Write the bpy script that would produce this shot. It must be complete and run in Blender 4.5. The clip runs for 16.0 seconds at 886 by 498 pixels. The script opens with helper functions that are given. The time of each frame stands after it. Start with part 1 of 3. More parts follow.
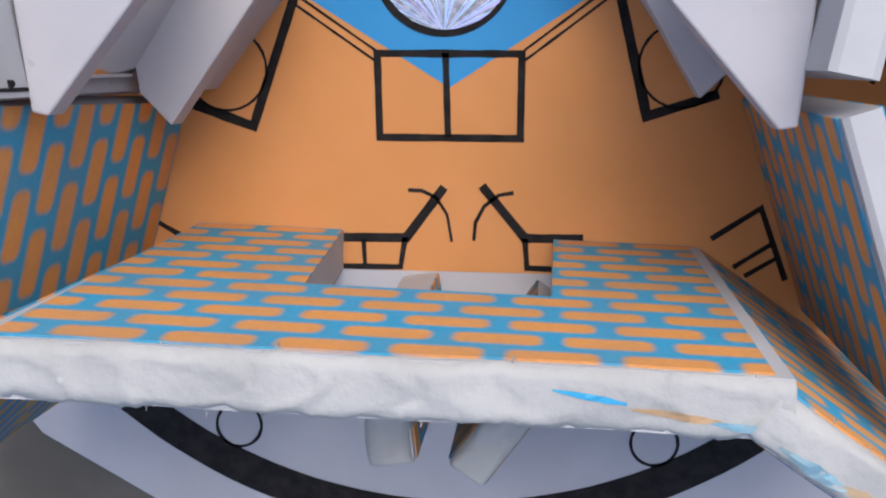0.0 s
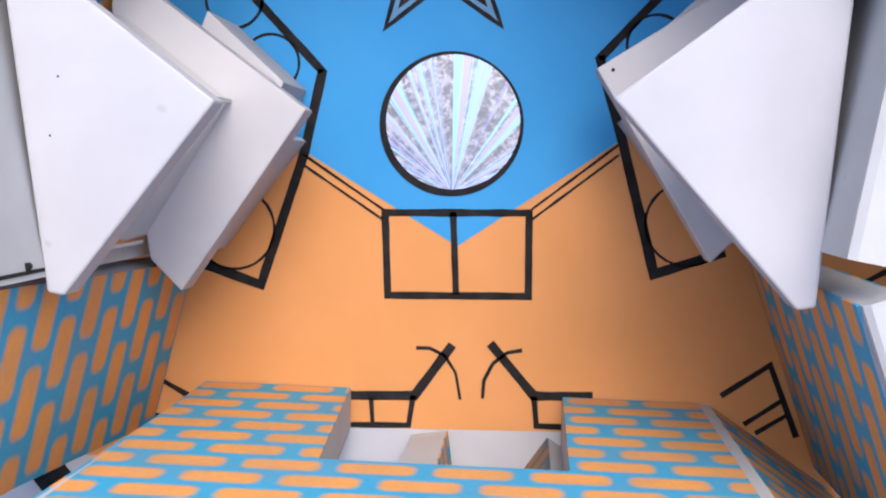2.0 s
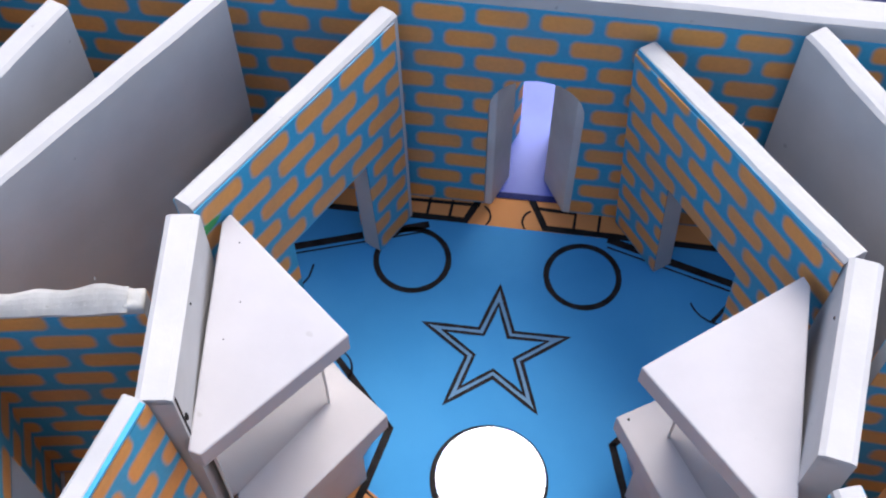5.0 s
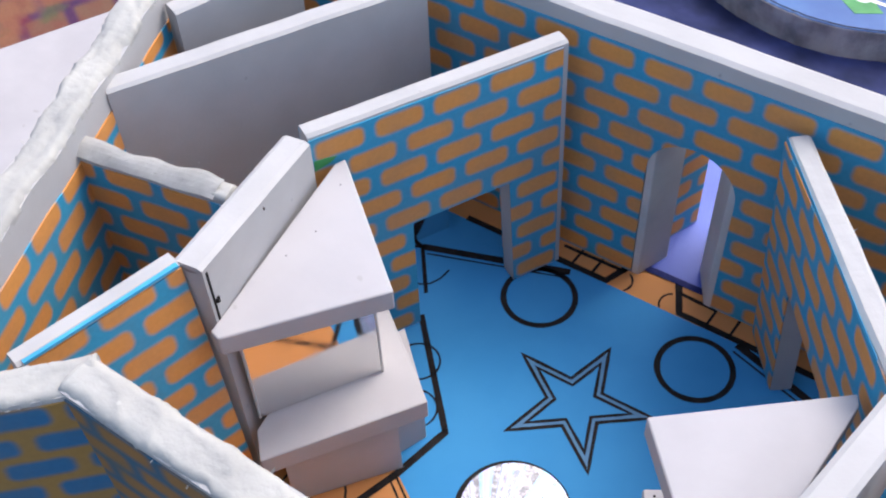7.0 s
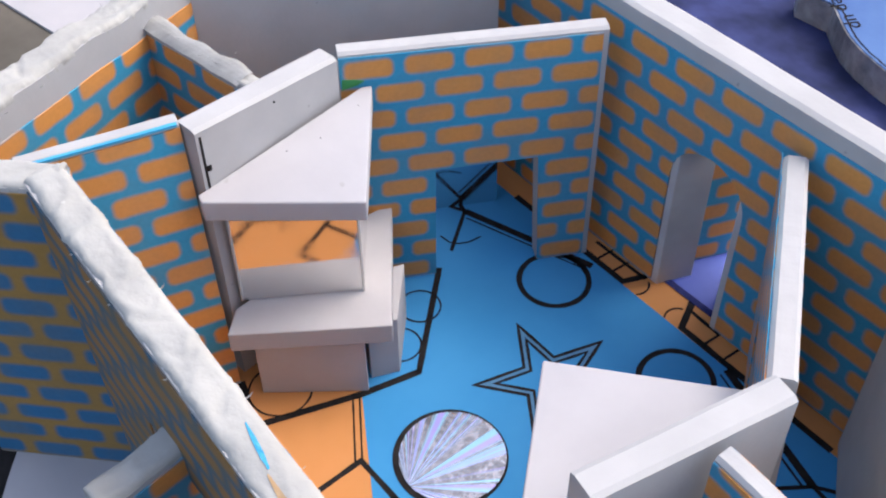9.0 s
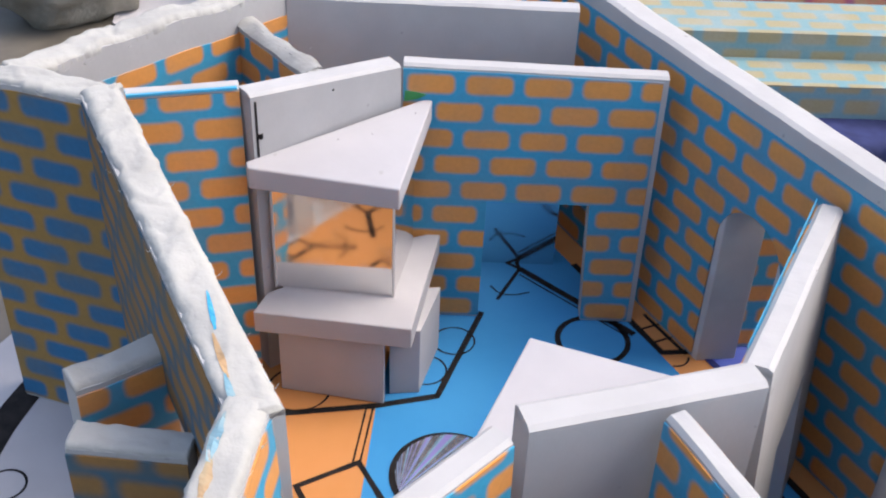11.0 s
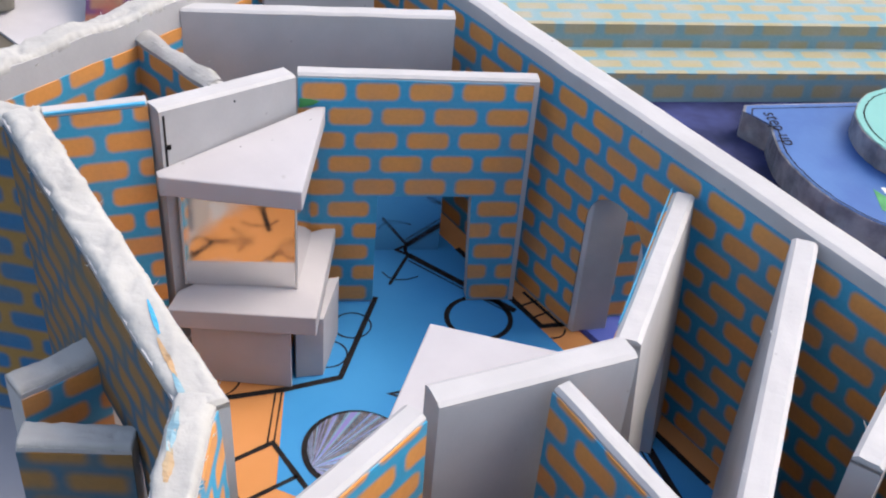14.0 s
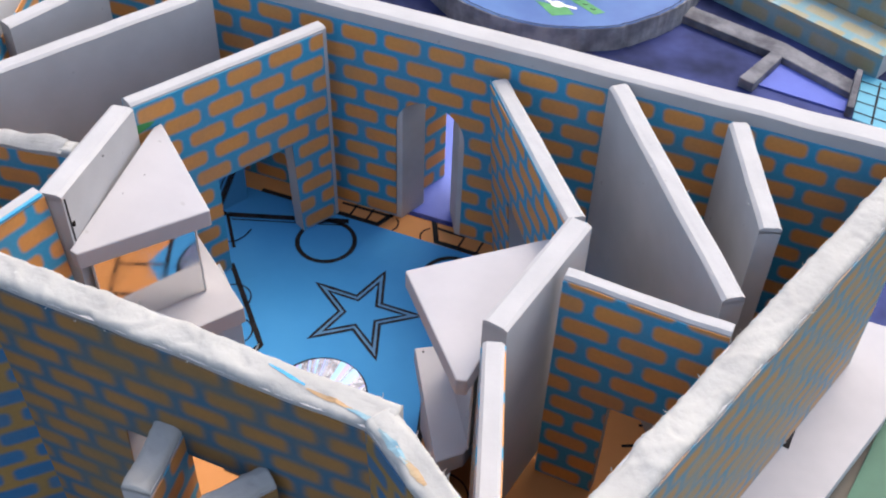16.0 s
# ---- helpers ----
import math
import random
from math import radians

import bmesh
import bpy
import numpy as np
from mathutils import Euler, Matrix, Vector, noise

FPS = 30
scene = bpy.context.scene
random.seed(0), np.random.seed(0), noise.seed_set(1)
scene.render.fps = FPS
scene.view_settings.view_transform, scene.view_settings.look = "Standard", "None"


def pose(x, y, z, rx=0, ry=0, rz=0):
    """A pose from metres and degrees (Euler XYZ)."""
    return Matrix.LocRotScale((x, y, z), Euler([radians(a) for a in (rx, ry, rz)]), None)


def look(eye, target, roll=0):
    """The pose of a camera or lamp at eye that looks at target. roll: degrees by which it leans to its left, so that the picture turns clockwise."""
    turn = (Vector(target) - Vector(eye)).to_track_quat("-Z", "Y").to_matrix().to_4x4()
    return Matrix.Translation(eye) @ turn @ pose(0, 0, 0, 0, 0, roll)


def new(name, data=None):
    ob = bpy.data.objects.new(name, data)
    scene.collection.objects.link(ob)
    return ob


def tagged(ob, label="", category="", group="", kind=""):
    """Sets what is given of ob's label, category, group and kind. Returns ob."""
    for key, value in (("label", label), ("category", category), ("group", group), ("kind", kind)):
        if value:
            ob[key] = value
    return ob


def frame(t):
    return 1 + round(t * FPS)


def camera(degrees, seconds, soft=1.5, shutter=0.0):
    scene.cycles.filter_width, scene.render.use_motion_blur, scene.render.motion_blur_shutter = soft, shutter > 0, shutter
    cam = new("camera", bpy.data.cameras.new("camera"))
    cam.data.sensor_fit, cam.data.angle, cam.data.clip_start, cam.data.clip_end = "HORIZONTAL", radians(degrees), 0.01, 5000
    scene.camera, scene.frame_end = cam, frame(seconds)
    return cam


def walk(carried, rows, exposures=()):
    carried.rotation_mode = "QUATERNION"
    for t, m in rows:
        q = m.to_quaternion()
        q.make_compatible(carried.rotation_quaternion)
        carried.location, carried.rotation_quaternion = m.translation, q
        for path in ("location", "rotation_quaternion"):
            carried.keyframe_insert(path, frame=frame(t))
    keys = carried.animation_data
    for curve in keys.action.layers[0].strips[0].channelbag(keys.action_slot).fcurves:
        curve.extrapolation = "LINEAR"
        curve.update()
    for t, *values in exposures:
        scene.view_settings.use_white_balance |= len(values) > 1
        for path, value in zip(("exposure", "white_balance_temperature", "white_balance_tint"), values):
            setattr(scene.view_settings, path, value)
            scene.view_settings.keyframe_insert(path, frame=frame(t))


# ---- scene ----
CM = 0.01
cam = camera(42.74, 16.0, soft=2.1)
# seconds, eye and target in centimetres, lean in degrees
PATH = [
    (0, (1.684, -1.710, 19.782), (1.510, -2.031, 17.815), -150.15),
    (0.5, (2.038, -0.593, 19.930), (1.889, -0.865, 17.954), -150.11),
    (1, (1.706, -1.007, 19.692), (1.569, -1.222, 17.708), 213.28),
    (1.5, (1.415, -0.602, 19.836), (1.259, -0.766, 17.849), -135.48),
    (2, (1.205, -0.787, 19.673), (1.058, -0.925, 17.684), -132.32),
    (2.5, (1.253, -1.546, 19.963), (1.120, -1.589, 17.967), -107.52),
    (3, (0.587, -2.727, 20.561), (0.458, -2.613, 18.568), -48.49),
    (3.5, (-0.210, -4.677, 21.202), (-0.307, -4.269, 19.246), -12.79),
    (4, (-0.152, -7.470, 21.732), (-0.235, -6.777, 19.858), -5.75),
    (4.5, (-0.184, -8.518, 22.771), (-0.252, -7.583, 21.004), -0.73),
    (7, (5.358, -9.650, 21.414), (4.599, -8.591, 19.897), -2.82),
    (7.5, (6.929, -9.318, 21.551), (6.110, -8.312, 20.029), -1.24),
    (8, (8.576, -8.872, 21.208), (7.671, -7.919, 19.701), -0.51),
    (8.5, (9.499, -8.676, 21.120), (8.504, -7.778, 19.635), -0.58),
    (11, (14.331, -8.139, 17.906), (12.905, -7.368, 16.735), 2.37),
    (11.5, (14.234, -8.404, 17.967), (12.771, -7.646, 16.833), 3.38),
    (12, (13.651, -8.515, 17.784), (12.172, -7.752, 16.676), 4.08),
    (12.5, (14.051, -8.570, 17.846), (12.581, -7.801, 16.729), 4.53),
    (13, (14.483, -8.745, 17.854), (13.039, -7.956, 16.718), 5.49),
    (13.5, (14.761, -8.784, 18.358), (13.359, -7.942, 17.207), 4.95),
    (14, (15.369, -9.553, 19.650), (14.088, -8.594, 18.449), 4.94),
    (14.5, (15.964, -12.080, 20.506), (14.850, -10.991, 19.252), 5.75),
    (15, (14.456, -13.540, 22.098), (13.524, -12.334, 20.804), 5.04),
    (15.5, (11.941, -14.802, 23.024), (11.211, -13.529, 21.664), 3.11),
    (16, (9.209, -16.048, 23.950), (8.711, -14.724, 22.536), 2.29),
]


def cm(*v):
    return Vector(v) * CM


walk(cam, [(t, look(cm(*eye), cm(*target), roll)) for t, eye, target, roll in PATH],
     [(0.0, 0.72, 6250, 10), (0.5, 0.75, 6250, 10), (1.0, 0.92, 6250, 10), (2.0, 1.24, 6250, 10), (2.5, 1.30, 6250, 10), (3.5, 1.53, 6300, 10),
      (4.0, 1.41, 6400, 10), (4.5, 1.31, 6400, 10), (7.0, 1.14, 6450, 10), (11.0, 1.15, 6700, 10), (16.0, 1.10, 6750, 10)])

# ---- light: a bright overcast window-side day ----
world = bpy.data.worlds.new("world")
scene.world = world
world.use_nodes = True
wn = world.node_tree
sky = wn.nodes.new("ShaderNodeTexSky")
sky.sky_type, sky.sun_disc = "NISHITA", False
sky.sun_elevation, sky.sun_rotation = radians(57), radians(16)
sky.air_density, sky.dust_density = 1.0, 4.0
wn.nodes["Background"].inputs[1].default_value = 0.15
wn.links.new(sky.outputs[0], wn.nodes["Background"].inputs[0])
sun = new("sun", bpy.data.lights.new("sun", "SUN"))
sun.data.energy, sun.data.angle, sun.data.color = 0.58, radians(32), (1.0, 0.97, 0.93)
sun.matrix_world = look((0.15, 0.523, 0.84), (0, 0, 0))
scene.view_settings.exposure = 0.0


# ---- materials ----
def nodes(name):
    m = bpy.data.materials.new(name)
    m.use_nodes = True
    return m, m.node_tree, m.node_tree.nodes["Principled BSDF"]


def link(nt, a, b):
    nt.links.new(a, b)


def val(nt, op, a, b=None, c=None):
    n = nt.nodes.new("ShaderNodeMath")
    n.operation = op
    for i, v in enumerate((a, b, c)):
        if v is None:
            continue
        if isinstance(v, (int, float)):
            n.inputs[i].default_value = v
        else:
            link(nt, v, n.inputs[i])
    return n.outputs[0]


def smooth(nt, v, lo, hi, a=0.0, b=1.0):
    n = nt.nodes.new("ShaderNodeMapRange")
    n.interpolation_type = "SMOOTHSTEP"
    for i, x in zip((1, 2, 3, 4), (lo, hi, a, b)):
        n.inputs[i].default_value = x
    link(nt, v, n.inputs[0])
    return n.outputs[0]


def noise_tex(nt, scale, detail=4.0, rough=0.55, stretch=None):
    n = nt.nodes.new("ShaderNodeTexNoise")
    n.inputs["Scale"].default_value, n.inputs["Detail"].default_value = scale, detail
    n.inputs["Roughness"].default_value = rough
    co = nt.nodes.new("ShaderNodeTexCoord")
    out = co.outputs["Object"]
    if stretch:
        mp = nt.nodes.new("ShaderNodeMapping")
        mp.inputs["Scale"].default_value = stretch
        link(nt, out, mp.inputs[0])
        out = mp.outputs[0]
    link(nt, out, n.inputs["Vector"])
    return n.outputs["Fac"]


def mix(nt, f, a, b):
    n = nt.nodes.new("ShaderNodeMix")
    n.data_type = "RGBA"
    for i, v in ((0, f), (6, a), (7, b)):
        if isinstance(v, (tuple, list)):
            n.inputs[i].default_value = (*v, 1)
        elif isinstance(v, (int, float)):
            n.inputs[i].default_value = v
        else:
            link(nt, v, n.inputs[i])
    return n.outputs[2]


def bump(nt, bsdf, h, strength, dist):
    n = nt.nodes.new("ShaderNodeBump")
    n.inputs["Strength"].default_value, n.inputs["Distance"].default_value = strength, dist
    link(nt, h, n.inputs["Height"])
    link(nt, n.outputs[0], bsdf.inputs["Normal"])


def plain(name, a, b, scale=120.0, rough=0.6, relief=0.15, dist=0.0002, speck=None, metal=0.0):
    """A surface that drifts between two close tones, with fine grain."""
    m, nt, bs = nodes(name)
    big, fine = noise_tex(nt, scale), noise_tex(nt, scale * 14, 3)
    c = mix(nt, smooth(nt, big, 0.3, 0.7), a, b)
    if speck:
        c = mix(nt, smooth(nt, noise_tex(nt, scale * 5, 1), 0.76, 0.80), c, speck)
    link(nt, c, bs.inputs["Base Color"])
    bs.inputs["Roughness"].default_value, bs.inputs["Metallic"].default_value = rough, metal
    bump(nt, bs, val(nt, "MULTIPLY_ADD", fine, 0.4, big), relief, dist)
    return m


def inky(m, gloss=0.15):
    m.node_tree.nodes["Principled BSDF"].inputs["Specular IOR Level"].default_value = gloss
    return m


def brick_print(name, brick, joint, pitch=(1.28, 0.67), size=(1.03, 0.45), round_=0.15, wear=0.35, soft=0.065, fade=(0.2, 0.2, 0.2), blotch=None):
    """Paper printed with rounded bricks; the UV map is in centimetres."""
    m, nt, bs = nodes(name)
    uv = nt.nodes.new("ShaderNodeUVMap")
    uv.uv_map = "UVMap"
    sep = nt.nodes.new("ShaderNodeSeparateXYZ")
    link(nt, uv.outputs[0], sep.inputs[0])
    wob = noise_tex(nt, 260, 2)
    row = val(nt, "FLOOR", val(nt, "DIVIDE", sep.outputs[1], pitch[1]))
    odd = val(nt, "MULTIPLY", val(nt, "MODULO", val(nt, "ABSOLUTE", row), 2.0), 0.5)
    u = val(nt, "FRACT", val(nt, "ADD", val(nt, "DIVIDE", sep.outputs[0], pitch[0]), odd))
    v = val(nt, "FRACT", val(nt, "DIVIDE", sep.outputs[1], pitch[1]))
    du = val(nt, "ABSOLUTE", val(nt, "MULTIPLY", val(nt, "SUBTRACT", u, 0.5), pitch[0]))
    dv = val(nt, "ABSOLUTE", val(nt, "MULTIPLY", val(nt, "SUBTRACT", v, 0.5), pitch[1]))
    qx = val(nt, "MAXIMUM", val(nt, "SUBTRACT", du, size[0] / 2 - round_), 0.0)
    qy = val(nt, "MAXIMUM", val(nt, "SUBTRACT", dv, size[1] / 2 - round_), 0.0)
    d = val(nt, "SQRT", val(nt, "ADD", val(nt, "MULTIPLY", qx, qx), val(nt, "MULTIPLY", qy, qy)))
    d = val(nt, "ADD", d, val(nt, "MULTIPLY", val(nt, "SUBTRACT", wob, 0.5), 0.05))
    f = smooth(nt, d, round_ + soft, round_ - soft)
    dull = smooth(nt, noise_tex(nt, 70, 3), 0.35, 0.75)
    worn = mix(nt, val(nt, "MULTIPLY", dull, wear), mix(nt, f, joint, brick), fade)
    if blotch:
        worn = mix(nt, smooth(nt, noise_tex(nt, 38, 4), 0.52, 0.68, 0.0, 0.75), worn, blotch)
        worn = mix(nt, smooth(nt, noise_tex(nt, 55, 3, 0.6, (1.0, 1.7, 1.3)), 0.55, 0.72, 0.0, 0.7), worn, (0.10, 0.12, 0.06))
    grain = noise_tex(nt, 900, 2)
    tone = smooth(nt, grain, 0.3, 0.7, 0.96, 1.03)
    mul = nt.nodes.new("ShaderNodeMix")
    mul.data_type, mul.blend_type = "RGBA", "MULTIPLY"
    mul.inputs[0].default_value = 1.0
    link(nt, worn, mul.inputs[6])
    link(nt, tone, mul.inputs[7])
    link(nt, mul.outputs[2], bs.inputs["Base Color"])
    bs.inputs["Roughness"].default_value, bs.inputs["Specular IOR Level"].default_value = 0.65, 0.3
    bump(nt, bs, noise_tex(nt, 160, 3), 0.12, 0.0006)
    return m


ORANGE = (0.55, 0.24, 0.08)
BRICK = brick_print("brick_paper", (0.66, 0.285, 0.075), (0.036, 0.30, 0.49), fade=(0.20, 0.19, 0.18), wear=0.25)
BRICK_INV = brick_print("inverse_brick_paper", (0.022, 0.14, 0.29), (0.32, 0.185, 0.05), fade=(0.15, 0.13, 0.07), wear=0.4, soft=0.08)
# the brick print again, with the outer faces' shade put into duller colours
SHADED_BRICK = brick_print("shaded_brick_paper", (0.31, 0.155, 0.045), (0.03, 0.115, 0.19), fade=(0.16, 0.125, 0.06), wear=0.6, soft=0.13)
FADED = brick_print("faded_brick_paper", (0.50, 0.26, 0.10), (0.10, 0.27, 0.40), fade=(0.33, 0.28, 0.22), wear=0.75, soft=0.16)
FOAM = plain("foam_board", (0.43, 0.425, 0.43), (0.385, 0.38, 0.385), 60, 0.75, 0.25, 0.0004, (0.31, 0.305, 0.31))
TORN = plain("torn_foam", (0.43, 0.425, 0.405), (0.36, 0.355, 0.34), 70, 0.85, 0.5, 0.0007, (0.46, 0.455, 0.435))
CARD = plain("white_card", (0.435, 0.425, 0.445), (0.39, 0.38, 0.40), 50, 0.75, 0.15, 0.0003, (0.36, 0.35, 0.355))
GREYCARD = plain("grey_card", (0.56, 0.55, 0.54), (0.47, 0.46, 0.455), 60, 0.7, 0.2, 0.0003)
FLOOR_O = inky(plain("orange_paper", ORANGE, (0.59, 0.26, 0.095), 45, 0.7, 0.12, 0.0003), 0.25)
FLOOR_B = inky(plain("blue_paper", (0.034, 0.245, 0.54), (0.044, 0.27, 0.57), 45, 0.7, 0.12, 0.0003), 0.25)
INK = inky(plain("black_marker", (0.010, 0.009, 0.010), (0.022, 0.019, 0.019), 300, 0.8, 0.1, 0.0001))
GREY_INK = plain("grey_marker", (0.05, 0.18, 0.35), (0.065, 0.21, 0.39), 300, 0.5, 0.1, 0.0001)
EDGE_BLUE = plain("blue_marker", (0.03, 0.30, 0.52), (0.05, 0.36, 0.58), 200, 0.5, 0.1, 0.0001)
MIRROR, _nt, _b = nodes("mirror_card")
_b.inputs["Base Color"].default_value = (0.74, 0.73, 0.72, 1)
_b.inputs["Metallic"].default_value = 1.0
link(_nt, smooth(_nt, noise_tex(_nt, 130, 4), 0.35, 0.8, 0.05, 0.2), _b.inputs["Roughness"])
bump(_nt, _b, noise_tex(_nt, 40, 2), 0.05, 0.0006)


# ---- building helpers; all lengths below are in centimetres ----
def to_mesh(bm, name):
    bmesh.ops.recalc_face_normals(bm, faces=bm.faces)
    me = bpy.data.meshes.new(name)
    bm.to_mesh(me)
    bm.free()
    me.transform(Matrix.Scale(CM, 4))
    return me


def part(name, bm, material, parent=None, label=""):
    """Links a bmesh as one mesh object under a thing or a part."""
    me = to_mesh(bm, name)
    me.materials.append(material)
    ob = new(name, me)
    if parent is not None:
        ob.parent = parent
    return tagged(ob, label)


def empty(name, at=(0, 0, 0), turn=0.0, **tags):
    ob = new(name)
    ob.empty_display_size = 0.01
    ob.matrix_world = pose(at[0] * CM, at[1] * CM, at[2] * CM, 0, 0, turn)
    return tagged(ob, **tags)


def prism(points, z0, z1, bevel=0.0, bm=None):
    """An upright prism over a plan outline."""
    bm = bm or bmesh.new()
    f = bm.faces.new([bm.verts.new((x, y, z0)) for x, y in points])
    up = bmesh.ops.extrude_face_region(bm, geom=[f])
    bmesh.ops.translate(bm, vec=(0, 0, z1 - z0), verts=[v for v in up["geom"] if isinstance(v, bmesh.types.BMVert)])
    if bevel:
        bmesh.ops.bevel(bm, geom=bm.edges[:], offset=bevel, segments=2, affect="EDGES", profile=0.5)
    return bm


def slab(outline, y0, y1, uv=False, shift=0.0):
    """A board whose outline is given as (along, up), from depth y0 to y1."""
    bm = bmesh.new()
    f = bm.faces.new([bm.verts.new((s, y0, z)) for s, z in outline])
    up = bmesh.ops.extrude_face_region(bm, geom=[f])
    bmesh.ops.translate(bm, vec=(0, y1 - y0, 0), verts=[v for v in up["geom"] if isinstance(v, bmesh.types.BMVert)])
    if uv:
        lay = bm.loops.layers.uv.new("UVMap")
        for face in bm.faces:
            for lp in face.loops:
                lp[lay].uv = (lp.vert.co.x + shift, lp.vert.co.z)
    return bm


def wall_outline(length, h0, h1, openings, rag, seed, step=0.16):
    """Outline of a standing board: feet with door notches, and an uneven top."""
    pts = [(0.0, 0.0)]
    for s0, s1, h, arch, *top in sorted(openings):
        pts.append((s0, 0.0))
        if arch:
            r, mid = (s1 - s0) / 2, (s0 + s1) / 2
            pts += [(mid - r * math.cos(a), h - r + r * math.sin(a)) for a in np.linspace(0, math.pi, 15)]
        else:
            pts += [(top[0], h), (top[1], h)] if top else [(s0, h), (s1, h)]
        pts.append((s1, 0.0))
    pts.append((length, 0.0))
    n = max(2, int(length / step))
    for i in range(n, -1, -1):
        s = length * i / n
        r = noise.noise((s * 0.8, seed * 7.3, 0)) + 0.12 * noise.noise((s * 4.1, seed * 3.7, 2))
        pts.append((s, h0 + (h1 - h0) * i / n + rag * r))
    return pts


def ridge_z(s, a, length, h0, h1, rag, seed):
    """Height of the bared foam at s along the board and a across it."""
    torn = rag > 0.06
    top = h0 + (h1 - h0) * s / length + rag * (noise.noise((s * 0.8, seed * 7.3, 0)) + 0.12 * noise.noise((s * 4.1, seed * 3.7, 2)))
    edge = 1 - abs(2 * a - 1) ** (9 if torn else 16)
    z = top - 0.04 - rag * 0.35 + edge * (0.05 + rag * 0.35)
    if torn:
        wander = s + 0.7 * noise.noise((s * 0.5, a * 1.3, seed + 11))
        dent = 0.7 * noise.noise((wander * 0.45, a * 0.8, seed)) + 0.25 * noise.noise((wander * 1.6, a * 2.0, seed + 4))
        dent -= 0.7 * max(0.0, 1 - 7 * abs(noise.noise((wander * 0.7, a * 1.1, seed + 21))))
        dent += 0.6 * max(0.0, 1 - 6 * abs(noise.noise((wander * 0.9 + a, a * 0.9, seed + 27))))
        dent += 0.22 * noise.noise((s * 7.0, a * 8.0, seed + 8)) + 0.12 * noise.noise((s * 22.0, a * 14.0, seed + 9))
        z += rag * 0.6 * dent * (0.35 + 0.65 * edge) - 0.10 * rag * max(0.0, noise.noise((s * 5.0, a * 4.0, seed + 2)))
    else:
        z += rag * 0.3 * noise.noise((s * 2.0, a * 2.0, seed)) * edge
    return z


def ridge(length, h0, h1, y0, y1, rag, seed, step=0.14):
    """The bared foam along the top edge of a board, dented and crumbling where it is torn."""
    bm = bmesh.new()
    torn = rag > 0.06
    step = 0.05 if torn else step
    n, k = max(4, int(length / step)), 11 if torn else 7
    rows = []
    for i in range(n + 1):
        s = length * i / n
        row = []
        for j in range(k):
            a = j / (k - 1)
            crumb = noise.noise((s * 1.7, a * 2 + seed, 5)) - 0.1
            if torn:
                crumb += (0.45 * noise.noise((s * 5.3, round(a) * 9 + seed, 3)) + 0.3 * noise.noise((s * 15, round(a) * 9 + seed, 6))) * abs(2 * a - 1) ** 3
            y = y0 + (y1 - y0) * a + (a - 0.5) * rag * (1.9 if torn else 0.4) * crumb
            row.append(bm.verts.new((s, y, ridge_z(s, a, length, h0, h1, rag, seed))))
        rows.append(row)
    for a, b in zip(rows, rows[1:]):
        for j in range(k - 1):
            bm.faces.new((a[j], a[j + 1], b[j + 1], b[j]))
    low = [[bm.verts.new((r[j].co.x, (r[j].co.y if not torn else y0 + (y1 - y0) * j / (k - 1)), r[j].co.z - 0.12)) for r in rows] for j in (0, k - 1)]
    for lo, j in zip(low, (0, k - 1)):
        for i in range(n):
            bm.faces.new((rows[i][j], rows[i + 1][j], lo[i + 1], lo[i]))
    for r, i in ((rows[0], 0), (rows[-1], n)):
        bm.faces.new(r + [low[1][i], low[0][i]])
    for f in bm.faces:
        f.smooth = torn
    return bm


WALLS = {}


def wall(name, a, b, thick, h, label, front=None, back=None, openings=(), rag=0.02, seed=1.0, z0=0.0, bare=0.0, lean=0.0, trim=0.0, shift=0.0, trim0=0.0):
    """A foam board standing on the line a to b; it thickens to the left of that way for thick > 0. front is the face on the line."""
    h0, h1 = h if isinstance(h, tuple) else (h, h)
    length = math.dist(a, b)
    turn = math.degrees(math.atan2(b[1] - a[1], b[0] - a[0]))
    ob = empty(name, (a[0], a[1], z0), turn, label=label, category="wall", kind="structure")
    if lean:
        ob.matrix_world = ob.matrix_world @ pose(0, 0, 0, -lean)
    g = math.copysign(0.03, thick)
    y0, y1 = (g if front else 0), (thick - g if back else thick)
    part("foam_core", slab(wall_outline(length, h0 - 0.1, h1 - 0.1, openings, rag, seed), y0, y1), FOAM, ob)
    part("top_edge", ridge(length, h0, h1, y0, y1, rag, seed), TORN if rag > 0.05 else FOAM, ob, "torn white foam edge" if rag > 0.05 else "")
    for mat, ya, yb in ((front, 0.0, g), (back, thick - g, thick)):
        if mat:
            low = (0.20 if rag > 0.06 else 0.10) + (bare if ya == 0.0 else 0.0)
            out = wall_outline(length - (trim if ya == 0.0 else 0.0), h0 - low, h1 - low, openings, rag * (0.4 if bare else 1.0), seed)
            if trim0 and ya == 0.0:
                cut = [(o[0] - trim0, o[1] - trim0, o[2], o[3], *(v - trim0 for v in o[4:])) for o in openings]
                out = [(s + trim0, z) for s, z in wall_outline(length - trim0, h0 - low, h1 - low, cut, rag, seed)]
            out = [(p, max(q, 0.07)) for p, q in out]
            part("brick_paper", slab(out, ya, yb, True, shift), mat, ob)
    WALLS[name] = ob
    return ob


